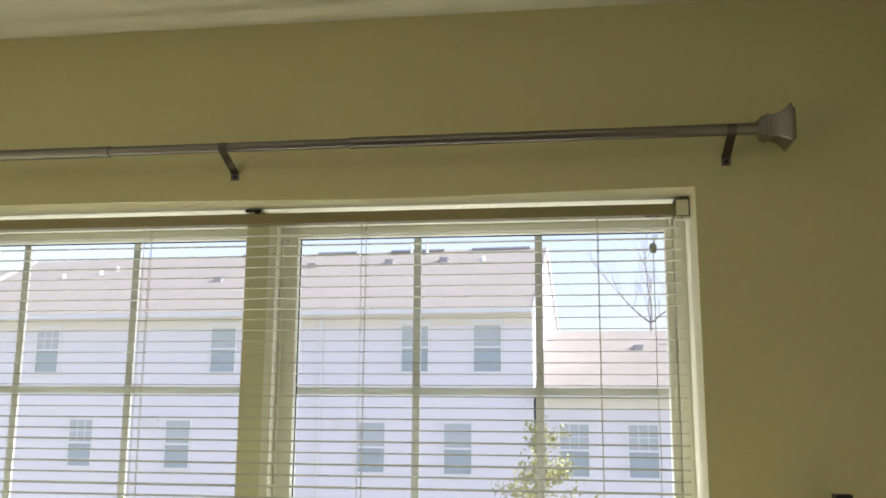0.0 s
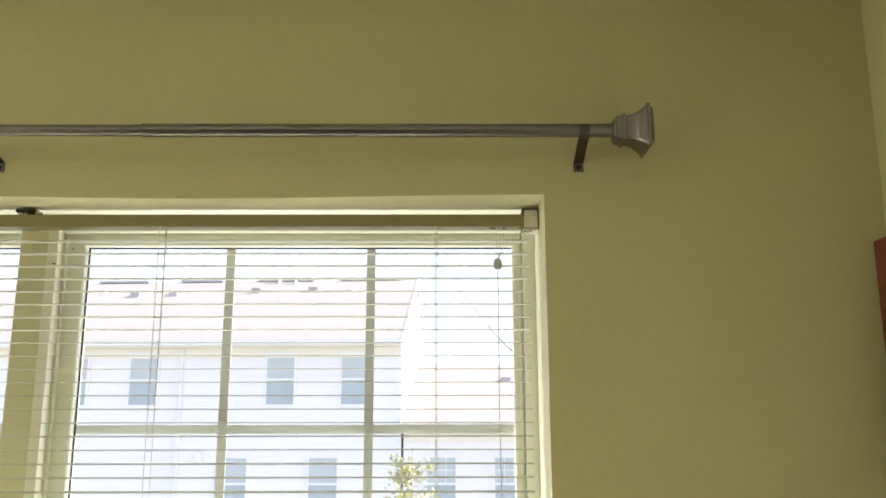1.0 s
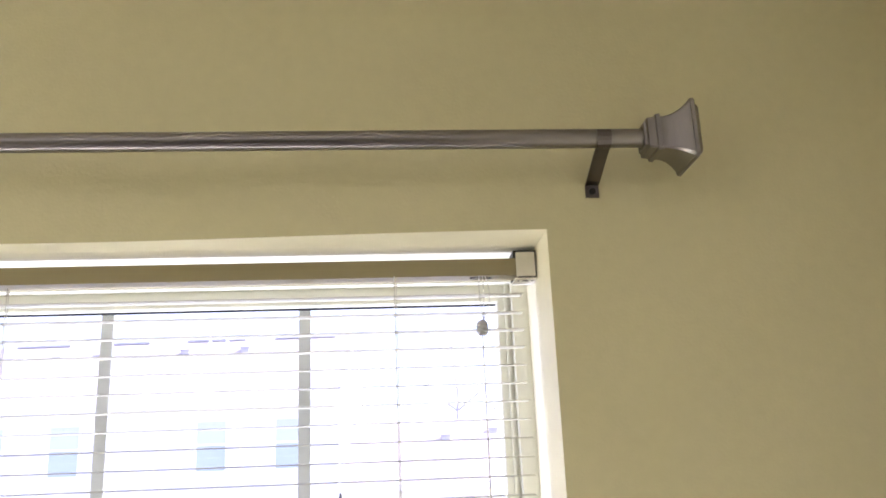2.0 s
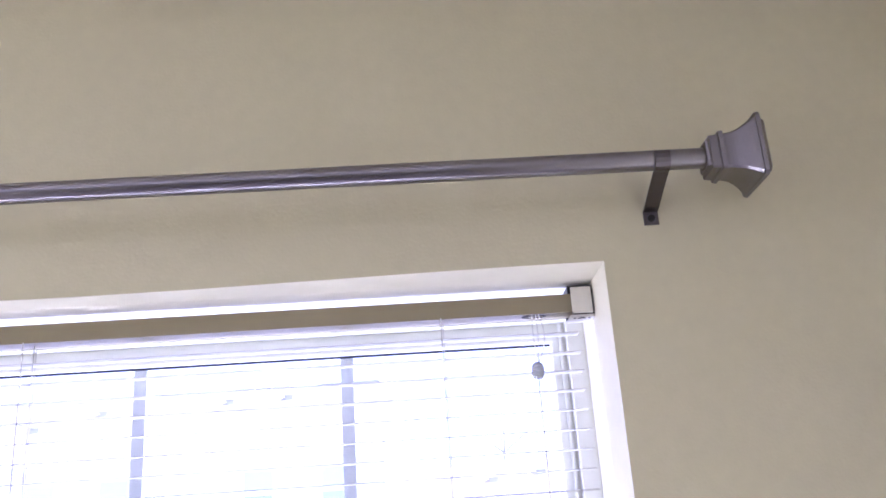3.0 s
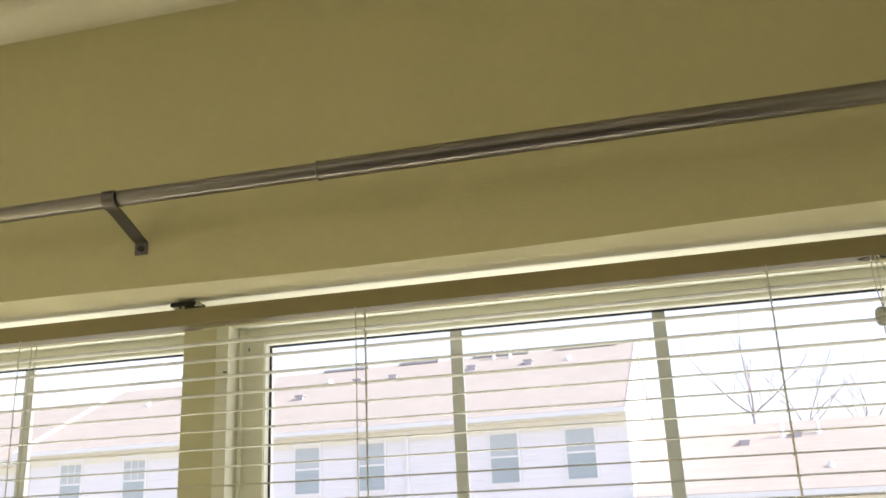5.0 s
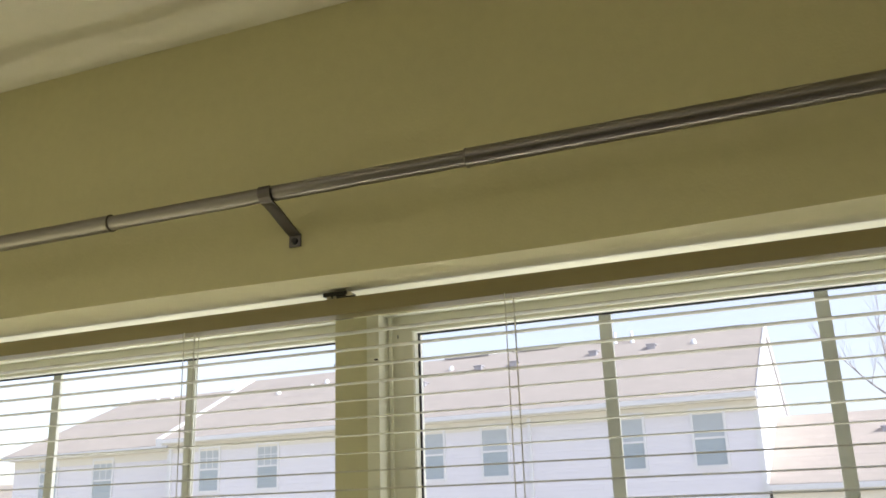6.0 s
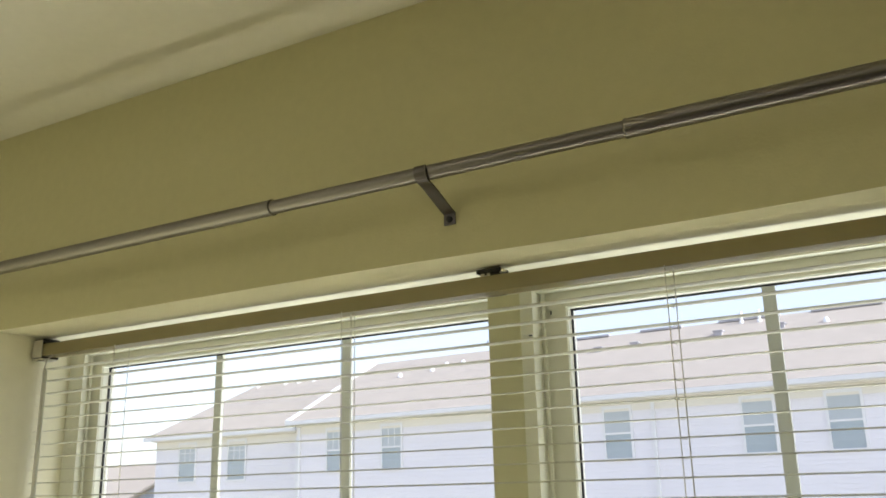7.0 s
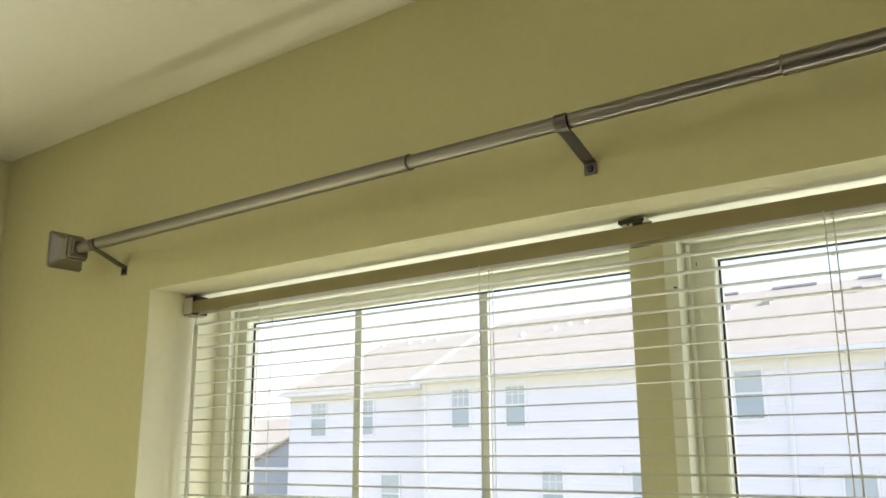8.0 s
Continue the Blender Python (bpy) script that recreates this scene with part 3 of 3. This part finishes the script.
def house_shell(house, x0, x1, y0, y1, eave, ridge, roof_mat, hip_left=0.0, fascia=SOFFIT, over=0.35, rake_left=0.06):
    """Walls with gable ends, a two-slope roof with thickness, gutter and rake boards. Heights are in the world."""
    e, r = eave - GZ, ridge - GZ
    ym = (y0 + y1) / 2
    bm = B()
    if hip_left:
        box(bm, (x0, y0, 0), (x1, y1, e))
    else:
        prism(bm, [(y0, 0), (y1, 0), (y1, e), (ym, r - 0.05), (y0, e)], x0, x1)
    part("wall", bm, SIDING, house, "pale grey lap siding")
    slope = (r - e) / (ym - y0)
    th, drop = 0.14, over * slope
    bm = B()
    xa, xb = x0 - (over if hip_left else 0.02), x1 + 0.02
    if hip_left:
        lo, hi = e - drop + 0.02, r + 0.02
        v = [bm.verts.new(p) for p in ((xa, y0 - over, lo), (xb, y0 - over, lo), (xb, y1 + over, lo), (xa, y1 + over, lo), (x0 + hip_left, ym, hi), (xb, ym, hi))]
        w = [bm.verts.new((q.co.x, q.co.y, q.co.z + th)) for q in v]
        for s, flip in ((v, True), (w, False)):
            for f in ((0, 1, 5, 4), (2, 3, 4, 5), (3, 0, 4)):
                bm.faces.new([s[i] for i in (reversed(f) if flip else f)])
        for a, b in ((0, 1), (1, 5), (5, 2), (2, 3), (3, 0)):
            bm.faces.new((v[a], v[b], w[b], w[a]))
    else:
        prism(bm, [(y0 - over, e - drop), (ym, r), (y1 + over, e - drop), (y1 + over, e - drop + th), (ym, r + th), (y0 - over, e - drop + th)], xa, xb)
    roof = part("roof", bm, roof_mat, house, "tan asphalt shingle roof")
    bm = B()
    box(bm, (xa, y0 - over - 0.11, e - drop - 0.02), (xb, y0 - over - 0.004, e - drop + 0.12))
    part("gutter", bm, TRIM, house, "white gutter")
    bm = B()
    box(bm, (x0 + 0.02, y0 - over + 0.002, e - drop - 0.06), (x1 - 0.02, y0 - 0.004, e - drop - 0.022))
    box(bm, (x0 + 0.02, y0 - 0.03, e - drop - 0.36), (x1 - 0.02, y0 - 0.003, e - drop - 0.064))
    part("soffit", bm, fascia, house, "cream soffit and frieze board")
    if not hip_left:
        for x, s in ((xa, -1), (xb, 1)):
            bm = B()
            prism(bm, [(y0 - over, e - drop - 0.10), (ym, r - 0.10), (y1 + over, e - drop - 0.10), (y1 + over, e - drop + th), (ym, r + th + 0.03), (y0 - over, e - drop + th + 0.03)], *sorted((x + s * 0.004, x + s * (rake_left if s < 0 else 0.06))))
            part("rake_board", bm, TRIM, house, "white rake board")
    return roof, (lambda y: e + (y - y0) * slope + th)


main = thing("townhouse", (HX, HY, GZ), "three-storey pale grey townhouse with a tan shingle roof", "house", "houses across the lawn", HR)
roof, top = house_shell(main, -20.3, 0.05, 0.0, 10.0, 4.58, 7.12, SHINGLE, rake_left=0.26)
for L, g in ((1.30, 0), (3.50, 0), (7.58, 0), (9.70, 0), (15.90, 1), (18.38, 1)):
    far_window(main, -L, 2.69, grid=bool(g))
for L, g in ((2.18, 0), (4.80, 0), (11.08, 0), (14.45, 1)):
    far_window(main, -L, -0.26, grid=bool(g))
    far_window(main, -L, -3.2)
for L in (6.45, 20.12):
    bm = B()
    box(bm, (-L - 0.05, -0.09, 0.1), (-L + 0.05, -0.005, 4.3 - GZ))
    part("downspout", bm, TRIM, main, "white downspout")
for x in (-20.23, -0.02):
    bm = B()
    box(bm, (x - 0.07, -0.025, 0.0), (x + 0.07, -0.002, 4.0 - GZ))
    part("corner_board", bm, TRIM, main)


def roof_vent(roof, x, y, surface, kind):
    """kind 0: a low white cap, 1: a grey box vent with a hood, 2: a tall white pipe with a collar."""
    z = surface(y)
    bm = B()
    if kind == 1:
        box(bm, (x - 0.13, y - 0.14, z - 0.10), (x + 0.13, y + 0.14, z + 0.075))
        box(bm, (x - 0.16, y - 0.17, z + 0.075), (x + 0.16, y + 0.17, z + 0.115))
        part("roof_vent", bm, VENT, roof, "grey hooded roof vent", bevel=0.015)
    else:
        h, w = (0.13, 0.065) if kind == 0 else (0.38, 0.05)
        tube(bm, (x, y, z - 0.1), (x, y, z + h), w, seg=10)
        tube(bm, (x, y, z - 0.1), (x, y, z + 0.07), w + 0.06, w + 0.02, seg=10)
        part("vent_pipe", bm, TRIM, roof, "white vent pipe")


for L, y, kind in ((2.04, 3.88, 0), (3.4, 3.85, 1), (4.20, 4.63, 2), (4.79, 4.67, 2), (5.35, 3.80, 1), (8.16, 3.60, 1), (9.46, 3.52, 1), (10.65, 3.76, 0), (11.15, 2.42, 1), (15.25, 3.82, 0), (15.97, 3.78, 0), (16.40, 3.40, 0), (17.74, 3.11, 0)):
    roof_vent(roof, -L, y, top, kind)
for a, b in ((0.5, 2.6), (3.6, 5.6), (6.9, 8.4), (9.6, 11.4)):
    bm = B()
    box(bm, (-b, 4.84, 7.12 - GZ + 0.10), (-a, 5.16, 7.12 - GZ + 0.175))
    part("ridge_vent", bm, VENT, roof, "grey ridge vent", bevel=0.02)
for L in (5.8, 11.9):
    bm = B()
    box(bm, (-L - 0.09, -0.14, 1.05 - GZ), (-L + 0.09, -0.01, 1.32 - GZ))
    part("wall_light", bm, TRIM, main, "small white porch light", bevel=0.03)

left = thing("townhouse", (HX, HY, GZ), "set-back end townhouse with a hipped tan roof", "house", "houses across the lawn", HR)
roof_left, top_left = house_shell(left, -29.2, -20.82, 0.9, 9.1, 4.48, 6.80, SHINGLE, hip_left=2.0)
for L in (27.0, 25.3, 24.5, 23.6):
    roof_vent(roof_left, -L, 4.7, top_left, 0)
for L in (24.3, 27.2):
    far_window(left, -L, 2.55, w=0.95, h=1.5, y=0.9, grid=True)
far_window(left, -22.8, -0.5, y=0.9, w=0.95)

wing = thing("house", (HX, HY, GZ), "lower two-storey house with a light tan shingle roof", "house", "houses across the lawn", HR)
roofw, topw = house_shell(wing, 0.12, 11.2, 0.0, 10.0, 2.12, 4.12, SHINGLE_TAN)
for x in (1.2, 3.12, 6.3, 8.7):
    far_window(wing, x, -0.25, grid=True)
for x, y, kind in ((3.12, 3.2, 1), (4.25, 3.62, 2), (4.64, 3.64, 1), (5.27, 3.76, 2), (5.19, 1.05, 0)):
    roof_vent(roofw, x, y, topw, kind)

far = thing("house", (-46.0, 50.0, GZ), "far row house with a pale tan roof", "house", "houses across the lawn")
house_shell(far, -34.0, 0.0, 0.0, 10.0, 1.2, 4.7, SHINGLE_TAN)
gable = thing("house", (-40.5, 40.0, GZ), "far house with a shaded grey gable", "house", "houses across the lawn")
bm = B()
v = [[bm.verts.new((x, y, z - GZ)) for x, z in ((-5.2, GZ), (5.2, GZ), (5.2, 1.2), (0.0, 3.3), (-5.2, 1.2))] for y in (0.0, 6.0)]
for k in range(5):
    bm.faces.new((v[0][k], v[0][(k + 1) % 5], v[1][(k + 1) % 5], v[1][k]))
bm.faces.new(v[0])
bm.faces.new(v[1])
part("wall", bm, SHADESIDE, gable, "gable siding with shade in its grey")
for sx in (-1, 1):
    bm = B()
    v = [[bm.verts.new((sx * x, y, z - GZ)) for x, z in ((5.6, 1.04), (0.0, 3.32), (0.0, 3.46), (5.6, 1.18))] for y in (-0.3, 6.3)]
    for k in range(4):
        bm.faces.new((v[0][k], v[0][(k + 1) % 4], v[1][(k + 1) % 4], v[1][k]))
    bm.faces.new(v[0])
    bm.faces.new(v[1])
    part("roof", bm, SHINGLE_TAN, gable)
bm = B()
box(bm, (-5.3, -0.08, 0.75 - GZ), (5.3, -0.004, 0.98 - GZ))
part("band_board", bm, TRIM, gable, "white band board")


def branch(bm, p, d, length, r, depth, rnd, up=0.12):
    """A limb that bends, tapers and forks."""
    steps = 4 if depth > 1 else 3
    for k in range(steps):
        q = p + d * (length / steps)
        r2 = r * 0.86
        tube(bm, p, q, r, r2, seg=7 if depth > 2 else 4, caps=False)
        p, r = q, r2
        d = (d + Vector((rnd.uniform(-0.22, 0.22), rnd.uniform(-0.22, 0.22), rnd.uniform(-0.05, up)))).normalized()
        if depth > 0 and k >= (2 if depth > 3 else 0) and rnd.random() < 0.85:
            side = Vector((rnd.uniform(-1, 1), rnd.uniform(-1, 1), rnd.uniform(0.1, 0.8))).normalized()
            branch(bm, p, (d * 0.7 + side * 0.8).normalized(), length * rnd.uniform(0.5, 0.72), r * 0.62, depth - 1, rnd, up)
    if depth > 0:
        branch(bm, p, d, length * 0.7, r * 0.85, depth - 1, rnd, up)


def bare_tree(x, y, fork, stems, seed, label):
    """A leafless tree whose trunk forks at a height over the ground into the given stems (direction, length, radius)."""
    t = thing("bare_tree", (x, y, GZ), label, "tree", "bare trees")
    rnd = random.Random(seed)
    bm = B()
    knots = [Vector((rnd.uniform(-0.12, 0.12) * min(k, 1), rnd.uniform(-0.1, 0.1) * min(k, 1), fork * k / 6 - (0.1 if k == 0 else 0))) for k in range(7)]
    for k in range(6):
        tube(bm, knots[k], knots[k + 1], 0.26 - 0.028 * k, 0.26 - 0.028 * (k + 1), seg=9, caps=k in (0, 5))
    part("trunk", bm, BARK, t)
    for d, length, r in stems:
        bm = B()
        branch(bm, knots[6] - Vector((0, 0, 0.05)), Vector(d).normalized(), length, r, 3, rnd, 0.16)
        part("limb", bm, BARK, t)


bare_tree(4.25, 46.0, 10.3, (((-0.80, 0.10, 0.62), 2.3, 0.060), ((0.06, 0.0, 1.0), 2.4, 0.065), ((0.62, -0.1, 0.55), 2.1, 0.055), ((-0.15, 0.5, 1.0), 1.8, 0.045)), 3, "leafless forked winter tree behind the lower house")
bare_tree(7.0, 48.0, 9.4, (((-0.25, 0.0, 1.0), 2.3, 0.045), ((0.30, 0.1, 1.0), 2.5, 0.050), ((0.75, -0.2, 0.7), 1.9, 0.040)), 8, "slim leafless winter tree behind the lower house")
bare_tree(9.9, 49.0, 9.2, (((-0.55, 0.0, 0.9), 2.4, 0.045), ((0.15, 0.2, 1.0), 2.5, 0.050), ((0.7, 0.0, 0.8), 2.0, 0.040)), 14, "slim leafless winter tree behind the lower house")

young = thing("young_tree", (-0.43, 16.2, GZ), "slender young tree with yellow-green leaves", "tree")
rnd = random.Random(21)
bm = B()
tube(bm, (0, 0, -0.05), (0.03, 0, 5.2), 0.05, 0.015, seg=9)
part("trunk", bm, BARK, young)
bm = B()
bl = B()
for k in range(46):
    h = rnd.uniform(1.9, 5.5)
    a = rnd.uniform(0, math.tau)
    reach = max(0.12, 1.75 * (1 - (h - 1.9) / 4.4)) * rnd.uniform(0.6, 1.1)
    tip = Vector((math.cos(a) * reach, math.sin(a) * reach, min(5.8, h + reach * 0.5)))
    tube(bm, (0.02, 0, h), tip, 0.012, 0.004, seg=5, caps=False)
    for j in range(64):
        u = rnd.uniform(0.25, 1.08)
        c = Vector((0.02, 0, h)).lerp(tip, u) + Vector((rnd.gauss(0, 0.07), rnd.gauss(0, 0.07), rnd.gauss(0, 0.08)))
        q = Euler((rnd.uniform(0, 6), rnd.uniform(0, 6), rnd.uniform(0, 6))).to_matrix()
        s = rnd.uniform(0.03, 0.06)
        bl.faces.new([bl.verts.new(c + q @ Vector(p)) for p in ((-s, 0, 0), (0, -s * 0.5, 0), (s, 0, 0), (0, s * 0.5, 0.01))])
part("limbs", bm, BARK, young)
tagged(part("crown", bl, LEAF, young, "small yellow-green leaves"), kind="stuff")
